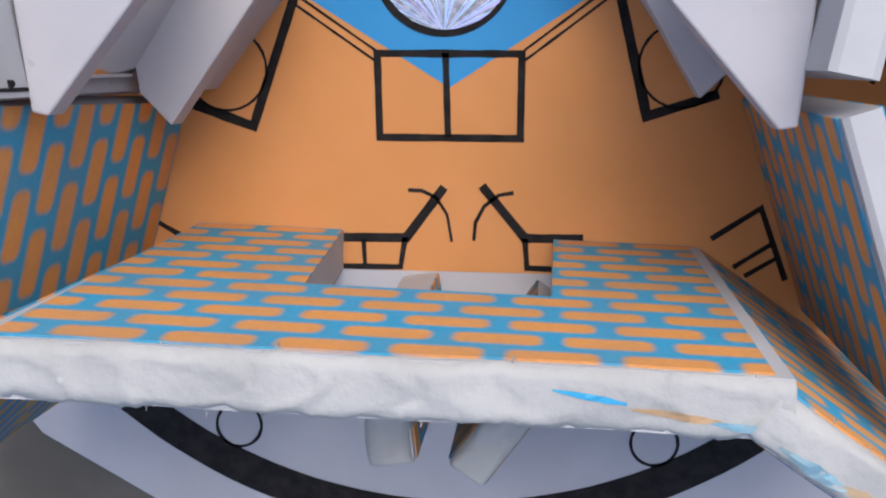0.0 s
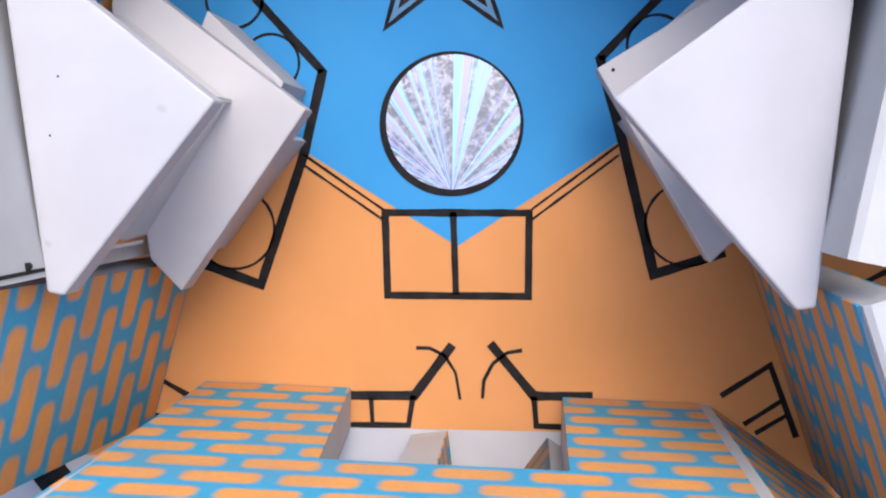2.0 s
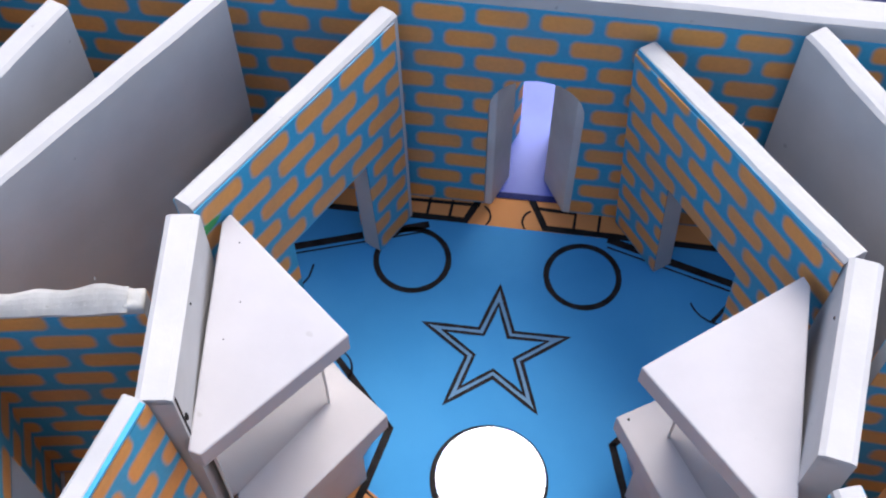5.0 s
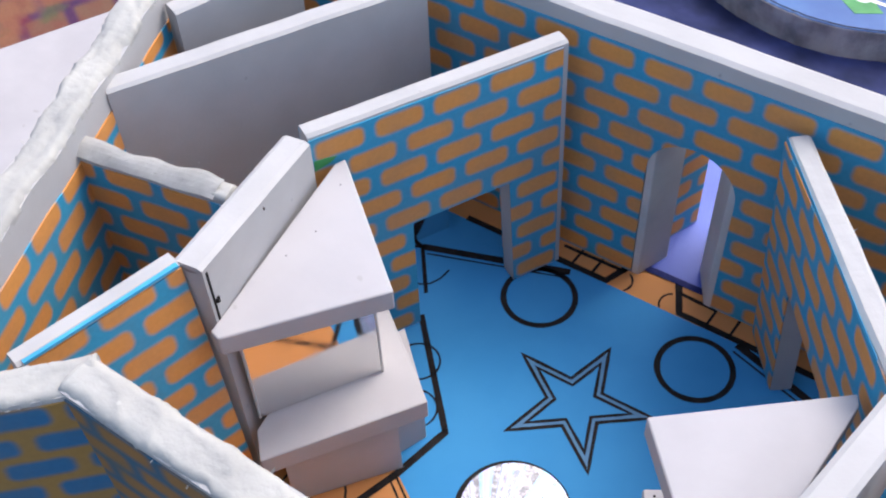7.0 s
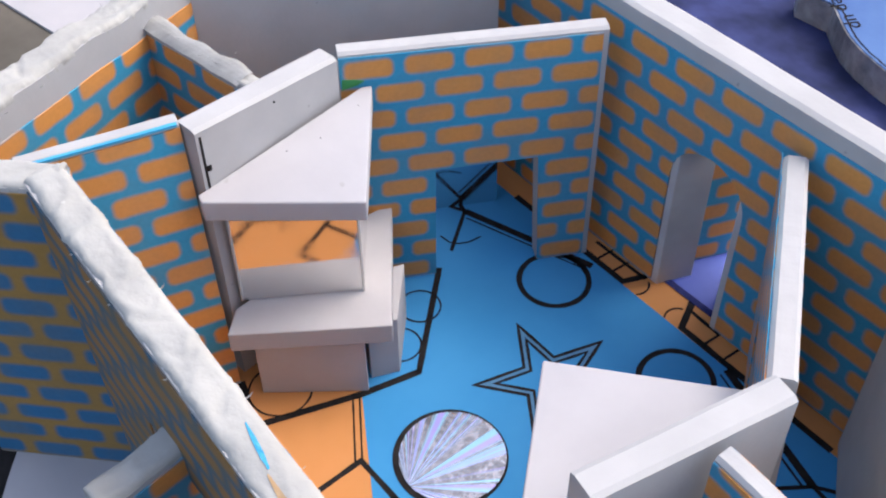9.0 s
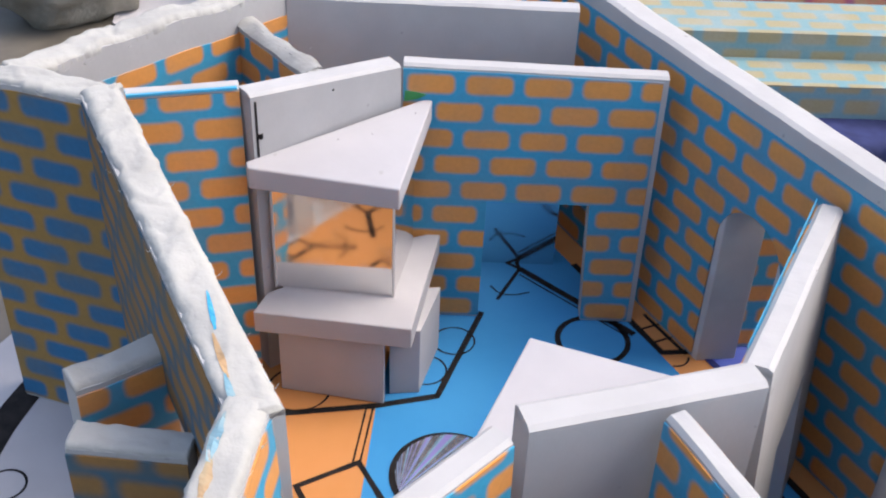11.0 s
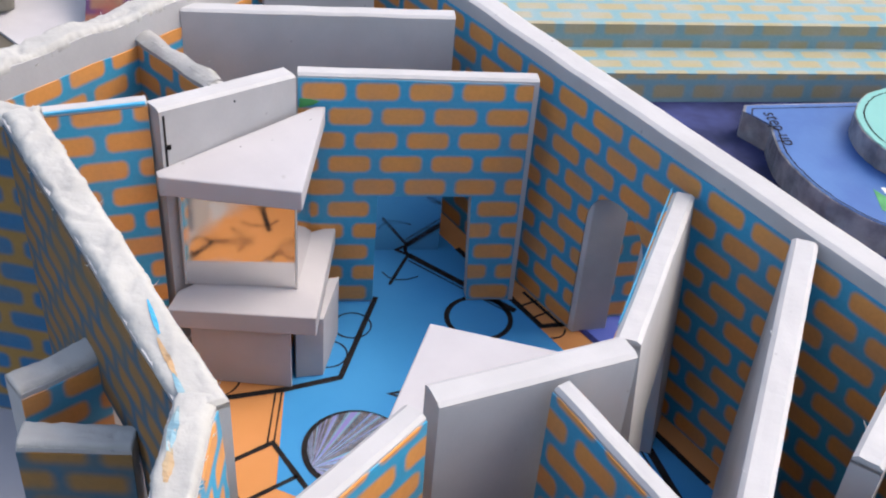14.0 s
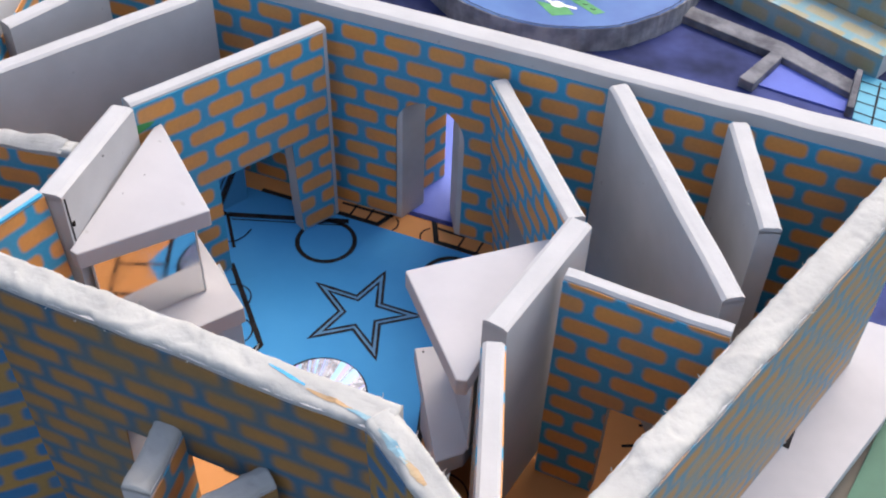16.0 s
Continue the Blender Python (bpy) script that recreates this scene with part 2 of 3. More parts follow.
def ribbon(points, width, z, closed=False, bm=None, rough=0.012, seed=0.0):
    """A flat pen stroke with a slightly wavering width, mitred at its corners."""
    bm = bm or bmesh.new()
    pts = []
    ring = list(points) + ([points[0]] if closed else [])
    for p, q in zip(ring, ring[1:]):
        n = max(1, int(math.dist(p, q) / 0.25))
        pts += [(p[0] + (q[0] - p[0]) * i / n, p[1] + (q[1] - p[1]) * i / n) for i in range(n)]
    if not closed:
        pts.append(ring[-1])
    n = len(pts)
    sides = []
    for i, p in enumerate(pts):
        a = Vector(pts[(i - 1) % n] if closed or i else p)
        b = Vector(pts[(i + 1) % n] if closed or i < n - 1 else p)
        p = Vector(p)
        d1, d2 = (p - a), (b - p)
        d1 = d1.normalized() if d1.length > 1e-6 else d2.normalized()
        d2 = d2.normalized() if d2.length > 1e-6 else d1
        m = (d1 + d2)
        m = m.normalized() if m.length > 1e-6 else d1
        nrm = Vector((-m.y, m.x))
        k = min(2.2, 1 / max(0.35, nrm.dot(Vector((-d1.y, d1.x)))))
        w = width / 2 * k * (1 + rough / width * 2 * noise.noise((p.x * 5, p.y * 5, seed)))
        sides.append((bm.verts.new((*(p + nrm * w), z)), bm.verts.new((*(p - nrm * w), z))))
    last = n if closed else n - 1
    for i in range(last):
        (a, b), (c, d) = sides[i], sides[(i + 1) % n]
        bm.faces.new((a, b, d, c))
    return bm


def arc(cx, cy, r, a0, a1, n=20, ry=None):
    return [(cx + r * math.cos(radians(a)), cy + (ry or r) * math.sin(radians(a))) for a in np.linspace(a0, a1, n)]


# ---- ground, table and floor papers ----
def ground():
    table = part("ground", prism([(-110, -110), (110, -110), (110, 110), (-110, 110)], -2.0, -1.2), TABLE)
    tagged(table, "mottled brown-grey tabletop under the card model", "table top", kind="structure")


TABLE = plain("table_surface", (0.075, 0.065, 0.05), (0.15, 0.13, 0.105), 25, 0.6, 0.3, 0.0006)
ground()

base = part("base_board", prism([(-15.5, 8.6), (-14.2, 6.5), (-10.2, -5.5), (-7.6, -8.7), (-5.4, -9.9), (-3.6, -12.5), (5.0, -12.5), (8.0, -8.6), (9.9, -6.0), (13.9, 5.4), (14.6, 8.6)], -0.6, 0.0, 0.03), CARD)
tagged(base, "white foam board base drawn with black marker lines", "base board", kind="structure")

floor = part("floor", prism([(-6.2, -6.0), (-5.5, -5.38), (4.9, -5.3), (5.3, -5.7), (7.15, -7.3), (7.5, -6.2), (12.0, 7.0), (12.0, 7.6), (-12.0, 7.6), (-12.0, 7.0), (-7.2, -6.0)], 0.002, 0.012), FLOOR_O)
tagged(floor, "orange and blue paper floor drawn with black marker", "floor", kind="structure")
part("blue_sheet", prism([(0.0, -2.1), (2.76, -0.25), (11.4, 5.55), (11.6, 6.5), (-11.6, 6.42), (-11.2, 5.4), (-2.75, -0.45)], 0.014, 0.018), FLOOR_B, floor, "bright blue paper")

ZI = 0.024


def stroke(points, width, closed=False, mat=INK, parent=floor, z=ZI, seed=0.0):
    return part("marker_line", ribbon(points, width, z, closed, seed=seed), mat, parent)


# front part: box, double lines, counters' outlines
stroke([(-1.27, -1.53), (1.24, -1.5), (1.25, -2.95), (-1.21, -2.98)], 0.13, True)
stroke([(-0.08, -1.5), (-0.01, -2.96)], 0.12)
for o in (0.0, 0.18):
    stroke([(-1.3, -1.66 + o), (-2.74, -0.70 + o)], 0.045)
    stroke([(1.28, -1.62 + o), (2.76, -0.48 + o)], 0.045)
stroke([(-2.38, 0.95), (-2.70, -0.5), (-3.47, -2.84), (-4.7, -2.42)], 0.17)
stroke([(2.39, 1.2), (2.82, -0.28), (3.40, -2.52), (4.6, -2.12)], 0.17)
stroke([(-2.38, 0.9), (-4.65, 3.3)], 0.15)
stroke([(2.39, 1.15), (4.6, 3.5)], 0.15)
for cx, cy, r in ((-3.95, -1.85, 0.72), (3.95, -1.65, 0.72), (-3.3, 1.05, 0.5), (-3.95, 2.15, 0.5), (3.35, 1.4, 0.5)):
    stroke(arc(cx, cy, r, 0, 350, 30), 0.05, True)
# star
STAR = [(-0.41, 4.83), (1.31, 3.66), (0.74, 1.66), (-1.32, 1.62), (-2.07, 3.61)]
SC = Vector((-0.35, 3.08))


def star(k):
    tips = [SC + (Vector(p) - SC) * k for p in STAR]
    out = []
    for i in range(5):
        mid = (tips[i] + tips[(i + 1) % 5]) / 2 - SC
        out += [tips[i], SC + mid * 0.475]
    return [tuple(p) for p in out]


stroke(star(0.97), 0.08, True)
stroke(star(0.70), 0.075, True)
stroke(star(0.84), 0.14, True, GREY_INK, z=0.021)
# rings
stroke(arc(-2.555, 5.25, 0.86, 0, 352, 40), 0.14, True)
stroke(arc(1.47, 5.32, 0.85, 0, 352, 40), 0.14, True)
# doorway drawings at the front wall
stroke([(-0.06, -3.83), (-0.72, -4.75), (-1.98, -4.78)], 0.16)
stroke([(-0.74, -4.74), (-0.82, -5.28), (-1.85, -5.3)], 0.10)
stroke([(-1.49, -4.8), (-1.46, -5.26)], 0.08)
stroke([(-0.70, -3.90), (-0.46, -3.90), (-0.2, -4.02), (0.0, -4.32), (0.09, -4.80)], 0.06)
stroke([(0.60, -3.79), (1.38, -4.70), (2.4, -4.68)], 0.16)
stroke([(1.38, -4.70), (1.43, -5.23), (2.3, -5.24)], 0.10)
stroke([(1.16, -3.90), (0.90, -3.95), (0.65, -4.15), (0.5, -4.45), (0.48, -4.77)], 0.06)
# corner sketches
stroke([(-5.35, -4.55), (-4.61, -4.95)], 0.10)
stroke([(-5.5, -5.2), (-4.9, -5.35)], 0.10)
stroke([(4.6, -4.61), (5.42, -4.05), (5.9, -5.3)], 0.10)
stroke([(5.0, -5.1), (5.66, -4.65)], 0.08)
stroke([(5.2, -5.25), (5.75, -4.9)], 0.08)
# back wall drawings
stroke([(-5.4, 6.5), (-1.45, 6.53), (-1.08, 7.45)], 0.17)
stroke([(0.02, 7.5), (0.48, 6.56), (4.9, 6.52)], 0.17)
for x in (-2.4, -1.85, 1.16, 1.75):
    stroke([(x, 6.55), (x + 0.03, 7.1)], 0.07)
stroke([(-1.15, 7.02), (-2.85, 6.98)], 0.10)
stroke([(0.2, 7.12), (1.2, 7.08)], 0.10)
stroke(arc(-1.22, 6.7, 0.36, -40, 60, 8), 0.05)
stroke(arc(0.28, 6.7, 0.36, 120, 220, 8), 0.05)
# side doorway drawings
stroke([(-2.3, 6.3), (-5.82, 5.08)], 0.20)
stroke([(-2.3, 6.1), (-5.6, 4.95)], 0.05)
for end in ((-4.92, 3.9), (-6.5, 4.75), (-6.9, 5.3)):
    stroke([(-5.82, 5.08), end], 0.10)
stroke([(-5.5, 4.02), (-5.2, 4.05), (-5.0, 4.2), (-4.88, 4.45), (-4.84, 4.8)], 0.05)
stroke([(2.0, 6.44), (5.22, 5.5)], 0.20)
stroke([(2.0, 6.22), (5.1, 5.32)], 0.05)
for end in ((4.49, 4.49), (6.8, 5.3), (6.4, 6.3)):
    stroke([(5.22, 5.5), end], 0.10)
stroke(arc(4.7, 5.2, 0.75, 200, 300, 10), 0.05)
for k in (-1, 1):
    for y in (2.2, 3.0, 3.8):
        stroke([((7.0 + y * 0.3) * k, y - 0.6), ((8.2 + y * 0.3) * k, y), ((7.9 + y * 0.3) * k, y + 0.5)], 0.09)
    stroke([(7.0 * k, -3.9), (6.4 * k, -2.9), (7.3 * k, -2.4), (7.9 * k, -3.2)], 0.09)
    stroke([(6.7 * k, -4.6), (7.4 * k, -3.6)], 0.09)
    stroke([(7.1 * k, -1.9), (7.6 * k, -0.9), (8.3 * k, -1.2)], 0.09)

# base board ink
stroke(arc(0, -0.6, 9.35, 190, 350, 70), 0.65, mat=INK, parent=base, z=0.006)
for k in (-1, 1):
    stroke(arc(3.8 * k, -8.35, 0.42, 0, 350, 24), 0.06, True, parent=base, z=0.006)
stroke([(8.0, -5.6), (9.0, -3.0), (9.3, -3.1), (10.28, 1.0), (11.15, 3.4), (11.6, 3.3), (11.7, 4.3), (12.35, 6.7), (12.15, 7.1)], 0.11, parent=base, z=0.006)

# ---- walls ----
wall("wall_north", (-12.4, 7.08), (12.4, 7.08), 0.78, 7.1, "foam board back wall covered in orange and blue brick paper", BRICK, BRICK,
     [(11.33, 13.42, 4.65, True)], rag=0.03, seed=2, bare=0.32)
wall("wall_northwest", (-5.45, 1.4), (-2.72, 6.5), 0.5, (6.8, 6.7), "brick-papered partition with a square doorway", BRICK, BRICK, [(1.94, 4.5, 3.4, False, 1.98, 4.38)], seed=3, trim=0.13, shift=0.67, lean=1.5)
wall("wall_northeast", (2.15, 6.95), (5.72, 2.1), 0.5, (6.3, 6.95), "brick-papered partition with a square doorway", BRICK, None, [(1.6, 3.95, 3.5, False)], rag=0.05, seed=4, lean=-4.3)
wall("wall_west", (-4.9, -2.2), (-5.45, 1.36), 0.58, (7.15, 6.87), "plain white foam board wall behind the counter", seed=5)
wall("wall_east", (5.38, 1.9), (4.72, -1.7), 0.57, (7.0, 7.02), "plain white foam board wall behind the counter", seed=6)
wall("wall_southwest", (-5.4, -5.35), (-4.66, -2.45), 0.46, 7.22, "brick-papered partition with a blue inked top edge", BRICK, BRICK, seed=7, lean=5.0)
wall("wall_southeast", (4.98, -2.2), (6.2, -5.8), 0.5, 7.0, "brick-papered partition beside the front wall", BRICK, BRICK, seed=8, lean=-0.8, bare=0.1)
wall("wall_south", (4.4, -4.74), (-4.45, -4.58), 0.75, (8.0, 8.22), "torn foam board front wall with a square doorway", BRICK, SHADED_BRICK, [(2.52, 6.25, 4.65, False, 2.56, 5.97)], rag=0.10, seed=9, lean=1.1, trim0=0.2)
wall("wall_wing_west", (-4.5, -4.66), (-6.85, -6.95), 0.7, (8.2, 8.05), "torn foam board wing of the front wall", BRICK, BRICK_INV, rag=0.10, seed=10)
wall("wall_wing_east", (7.3, -6.74), (4.45, -4.8), 0.68, (7.95, 8.03), "torn foam board wing of the front wall", BRICK, BRICK_INV, rag=0.10, seed=11, lean=2.0)
wall("wall_outer_west", (-7.15, -6.1), (-12.2, 7.0), 0.8, (7.4, 7.1), "torn foam board side wall covered in brick paper", BRICK, BRICK, [(2.6, 4.4, 3.4, False)], rag=0.13, seed=12, bare=0.6)
wall("wall_outer_east", (11.95, 7.0), (7.38, -6.1), 0.8, (7.05, 7.05), "torn foam board side wall covered in faded brick paper", BRICK, FADED, rag=0.09, seed=13)
wall("partition_west_long", (-9.62, 0.32), (-6.22, 6.38), 0.5, 6.95, "grey-white foam board partition", seed=14)
wall("partition_east_long", (4.86, 6.8), (9.04, 1.0), 0.52, (7.02, 6.78), "grey-white foam board partition", rag=0.05, seed=15)
wall("partition_west_short", (-10.22, 2.93), (-9.2, 5.75), 0.5, 6.88, "grey-white foam board partition", seed=16)
wall("partition_east_short", (7.92, 6.66), (9.33, 3.25), 0.5, 6.97, "grey-white foam board partition", rag=0.05, seed=17)
wall("partition_southwest", (-9.35, -1.1), (-5.95, -0.5), 0.45, 6.7, "brick-papered cross partition with a torn top", BRICK, BRICK, rag=0.07, seed=18)
wall("partition_southeast", (5.85, 0.02), (9.4, -0.15), 0.42, 7.02, "brick-papered cross partition with a low doorway", BRICK, BRICK, [(1.45, 2.6, 3.45, False)], rag=0.05, seed=19)

WATER_INK = inky(plain("navy_marker", (0.015, 0.02, 0.10), (0.03, 0.04, 0.16), 200, 0.7, 0.1, 0.0001))


def smear(wall_name, s0, s1, a0, a1, wide, y0, y1, length, h0, h1, rag, seed, mat, name="ink_smear"):
    """A thin pointed streak of ink or paper lying on the bared foam of a board's top."""
    bm, n = bmesh.new(), 14
    sides = []
    for i in range(n + 1):
        f = i / n
        s, a, w = s0 + (s1 - s0) * f, a0 + (a1 - a0) * f, wide * (0.12 + math.sin(math.pi * (0.15 + 0.8 * f)) * (0.8 + 0.4 * noise.noise((f * 5, seed, 1))))
        sides.append([bm.verts.new((s, y0 + (y1 - y0) * q, ridge_z(s, q, length, h0, h1, rag, seed) + 0.012)) for q in (a - w, a, a + w)])
    for p, q in zip(sides, sides[1:]):
        for k in (0, 1):
            bm.faces.new((p[k], p[k + 1], q[k + 1], q[k]))
    part(name, bm, mat, WALLS[wall_name])


PALE_BLUE = plain("pale_blue_paper", (0.16, 0.33, 0.42), (0.30, 0.40, 0.42), 120, 0.7, 0.2, 0.0003)
PEACH = plain("peach_paper", (0.45, 0.28, 0.14), (0.40, 0.36, 0.25), 120, 0.7, 0.2, 0.0003)
SOUTH = (0.03, 0.72, math.dist((4.4, -4.74), (-4.45, -4.58)), 8.0, 8.22, 0.10, 9)
WING = (0.03, 0.65, math.dist((7.3, -6.74), (4.45, -4.8)), 7.95, 8.03, 0.10, 11)
smear("wall_south", 1.75, 2.55, 0.52, 0.34, 0.06, *SOUTH, EDGE_BLUE)
smear("wall_south", 0.75, 1.7, 0.72, 0.60, 0.07, *SOUTH, PEACH, "paper_streak")
smear("wall_south", 0.05, 0.85, 0.86, 0.74, 0.08, *SOUTH, PALE_BLUE, "paper_streak")
smear("wall_wing_east", 2.3, 3.15, 0.74, 0.80, 0.13, *WING, PALE_BLUE, "paper_streak")
smear("wall_wing_east", 1.8, 2.4, 0.66, 0.72, 0.12, *WING, PEACH, "paper_streak")
part("ink_edge", prism([(0.1, -0.015), (2.95, -0.015), (2.95, 0.085), (1.6, 0.06), (0.1, 0.07)], 7.18, 7.232), EDGE_BLUE, WALLS["wall_southwest"], "blue inked edge")

# ---- porch boards before the front doorway, and the passage behind the arch ----
wall("porch_wall_west", (0.1, -6.95), (-0.12, -5.36), 0.64, (5.45, 5.5), "ragged foam porch side with brick paper inside", BRICK, None, rag=0.07, seed=21)
wall("porch_wall_east", (1.62, -5.42), (0.5, -7.02), 0.62, (5.25, 5.15), "ragged foam porch side with brick paper outside, coloured darker for shade", SHADED_BRICK, SHADED_BRICK, rag=0.07, seed=22)
wall("passage_wall_west", (-1.02, 7.88), (-0.42, 9.4), 0.4, 5.4, "short brick-papered passage wall behind the arch", BRICK, None, seed=23)
wall("passage_wall_east", (0.34, 9.4), (0.60, 7.88), 0.4, 5.4, "short brick-papered passage wall behind the arch", BRICK, None, seed=24)


part("foam_jamb", prism([(13.43, 0.02), (13.25, 0.03), (12.72, 0.95), (12.95, 1.0), (13.43, 0.8)], 0.0, 4.2, 0.02), GREYCARD, WALLS["wall_north"], "slanting grey foam jamb")
part("foam_jamb", prism([(11.34, 0.02), (11.34, 0.8), (11.62, 1.0), (11.86, 0.92), (11.52, 0.03)], 0.0, 4.3, 0.02), GREYCARD, WALLS["wall_north"], "slanting grey foam jamb")
part("threshold_ink", prism([(-1.02, 7.3), (1.02, 7.34), (1.0, 7.52), (-1.0, 7.48)], 0.03, 0.04), WATER_INK, floor, "dark blue inked threshold")

# ---- shop counters ----
def counter(name, corner, low, back, side, mirror, top, tilt, label, group):
    """A corner counter: two leg panels, a shelf with a right angle, a mirrored case and a slanting triangular roof."""
    thing = empty(name, label=label, category="counter", group=group)
    (cx, cy), (lx, ly), (bx, by) = corner["shelf"], low["shelf"], back["shelf"]
    wx = math.copysign(0.5, lx)
    part("shelf", prism([(cx, cy), (lx, ly), (lx + wx, ly + 0.5), (bx + wx * 0.1, by - 0.7), (bx, by)], top - 0.55, top, 0.03), CARD, thing)
    (px, py), (qx, qy) = corner["leg"], low["leg"]
    n = Vector((-(qy - py), qx - px)).normalized() * 0.12
    if n.dot(Vector((math.copysign(1.0, lx), 0.6))) < 0:
        n = -n
    part("front_panel", prism([(px, py), (qx, qy), (qx + n.x, qy + n.y), (px + n.x, py + n.y)], 0.03, top - 0.55, 0.015), CARD, thing)
    part("side_panel", prism(side, 0.03, top - 0.56, 0.015), CARD, thing)
    a, c, d = mirror
    case = part("mirror_case", prism([a, c, d, ((a[0] + d[0]) / 2 + wx * 0.6, (a[1] + d[1]) / 2)], top + 0.02, 5.3, 0.0), MIRROR, thing, "mirrored card case with grey seams")
    for p in (a, c):
        part("seam", prism([(p[0] - 0.02, p[1] - 0.025), (p[0] + 0.02, p[1] - 0.025), (p[0] + 0.02, p[1] + 0.02), (p[0] - 0.02, p[1] + 0.02)], top + 0.01, 5.25), GREYCARD, case)
    (cx, cy), (lx, ly), (bx, by) = corner["roof"], low["roof"], back["roof"]
    roof = prism([(cx, cy), (cx + (lx - cx) * 0.97, cy + (ly - cy) * 0.97), (lx + wx * 0.3, ly + 0.12), (bx + wx * 0.1, by - 0.25), (cx + (bx - cx) * 0.98, cy + (by - cy) * 0.98)], -0.5, 0.0)
    bmesh.ops.bevel(roof, geom=roof.edges[:], offset=0.035, segments=2, affect="EDGES", profile=0.5)
    zc, zl, zb = tilt
    slope = Matrix(((lx - cx, ly - cy), (bx - cx, by - cy))).inverted() @ Vector((zl - zc, zb - zc))
    for v in roof.verts:
        v.co.z += zc + slope.x * (v.co.x - cx) + slope.y * (v.co.y - cy)
    cap = part("roof", roof, CARD, thing)
    for u, w in (((0.08, 0.8), (0.3, 0.52), (0.5, 0.41)) if lx < 0 else ()):
        x, y = cx + (lx - cx) * u + (bx - cx) * w, cy + (ly - cy) * u + (by - cy) * w
        z = zc + (zl - zc) * u + (zb - zc) * w
        part("ink_speck", prism(arc(x, y, 0.016, 0, 300, 6), z - 0.01, z + 0.004), INK, cap)
    if lx > 0:
        sx, sy = corner["shelf"]
        part("pin_hole", prism(arc(sx + 0.25, sy - 0.02, 0.03, 0, 320, 8), top - 0.01, top + 0.004), INK, thing)
    return thing


counter("shop_counter",
        {"shelf": (-2.2, 0.12), "leg": (-2.67, -0.31), "roof": (-2.72, 0.05)},
        {"shelf": (-4.16, -2.72), "leg": (-4.12, -2.2), "roof": (-4.74, -2.52)},
        {"shelf": (-5.2, 2.35), "roof": (-5.27, 2.06)},
        [(-2.92, -0.05), (-2.67, 0.58), (-3.9, 1.7), (-4.3, 0.6)],
        ((-4.78, -1.95), (-3.38, 0.24), (-5.0, 1.5)), 2.42, (5.66, 5.69, 6.02),
        "white foam corner counter with a mirrored case and roof", "corner counters")
counter("shop_counter",
        {"shelf": (2.22, 0.79), "leg": (2.71, 0.06), "roof": (2.24, 0.12)},
        {"shelf": (4.0, -2.15), "leg": (4.13, -1.84), "roof": (4.55, -2.5)},
        {"shelf": (5.1, 2.6), "roof": (5.0, 2.2)},
        [(2.96, 0.32), (2.71, 0.95), (3.94, 2.07), (4.34, 0.97)],
        ((4.55, -1.5), (3.25, 0.5), (4.9, 1.9)), 2.2, (5.64, 5.79, 5.9),
        "white foam corner counter with a mirrored case and roof", "corner counters")
# black strip painted for the dark gap beside the west wall, and an ink mark
part("gap_shade_strip", prism([(0.07, -0.012), (0.12, -0.012), (0.12, 0.0), (0.07, 0.0)], 5.7, 7.0), INK, WALLS["wall_west"])
part("ink_dot", prism(arc(0.17, -0.006, 0.05, 0, 330, 8), 6.15, 6.25), INK, WALLS["wall_west"])

# ---- foil disc ----
FOIL, _nt, _b = nodes("holographic_foil_glints")
_co = _nt.nodes.new("ShaderNodeTexCoord")
_sep = _nt.nodes.new("ShaderNodeSeparateXYZ")
link(_nt, _co.outputs["Object"], _sep.inputs[0])
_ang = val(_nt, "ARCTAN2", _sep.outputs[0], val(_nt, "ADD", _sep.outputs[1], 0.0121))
_glint_rays = _nt.nodes.new("ShaderNodeTexNoise")
_glint_rays.noise_dimensions = "1D"
_glint_rays.inputs["Scale"].default_value, _glint_rays.inputs["Detail"].default_value = 6.5, 7.0
link(_nt, _ang, _glint_rays.inputs["W"])
_glint_hue = _nt.nodes.new("ShaderNodeTexNoise")
_glint_hue.noise_dimensions = "1D"
_glint_hue.inputs["Scale"].default_value = 14.0
link(_nt, val(_nt, "ADD", _ang, 7.0), _glint_hue.inputs["W"])
# the foil's fanned violet and cyan glints are painted into its base colour
_streak = smooth(_nt, _glint_rays.outputs["Fac"], 0.46, 0.56)
_tint = mix(_nt, smooth(_nt, _glint_hue.outputs["Fac"], 0.4, 0.6), (0.40, 0.35, 0.85), (0.28, 0.62, 0.85))
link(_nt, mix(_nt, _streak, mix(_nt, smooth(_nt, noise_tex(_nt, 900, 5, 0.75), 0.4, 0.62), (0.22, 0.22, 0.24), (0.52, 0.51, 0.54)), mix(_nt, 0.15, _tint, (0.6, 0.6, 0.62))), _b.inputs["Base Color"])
_b.inputs["Metallic"].default_value = 0.78
link(_nt, smooth(_nt, _glint_rays.outputs["Fac"], 0.4, 0.6, 0.18, 0.34), _b.inputs["Roughness"])
bump(_nt, _b, _glint_rays.outputs["Fac"], 0.12, 0.0004)
disc = empty("foil_disc", (-0.1, 0.05, 0.02), label="shiny holographic foil disc with fanned glints painted on, ringed in black", category="disc")
part("rim", prism(arc(-0.03, -0.03, 1.25, 0, 354, 60), 0.004, 0.02), INK, disc, "black inked rim")
_f = prism(arc(0, 0, 1.16, 0, 354, 60), 0.02, 0.06)
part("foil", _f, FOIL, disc)

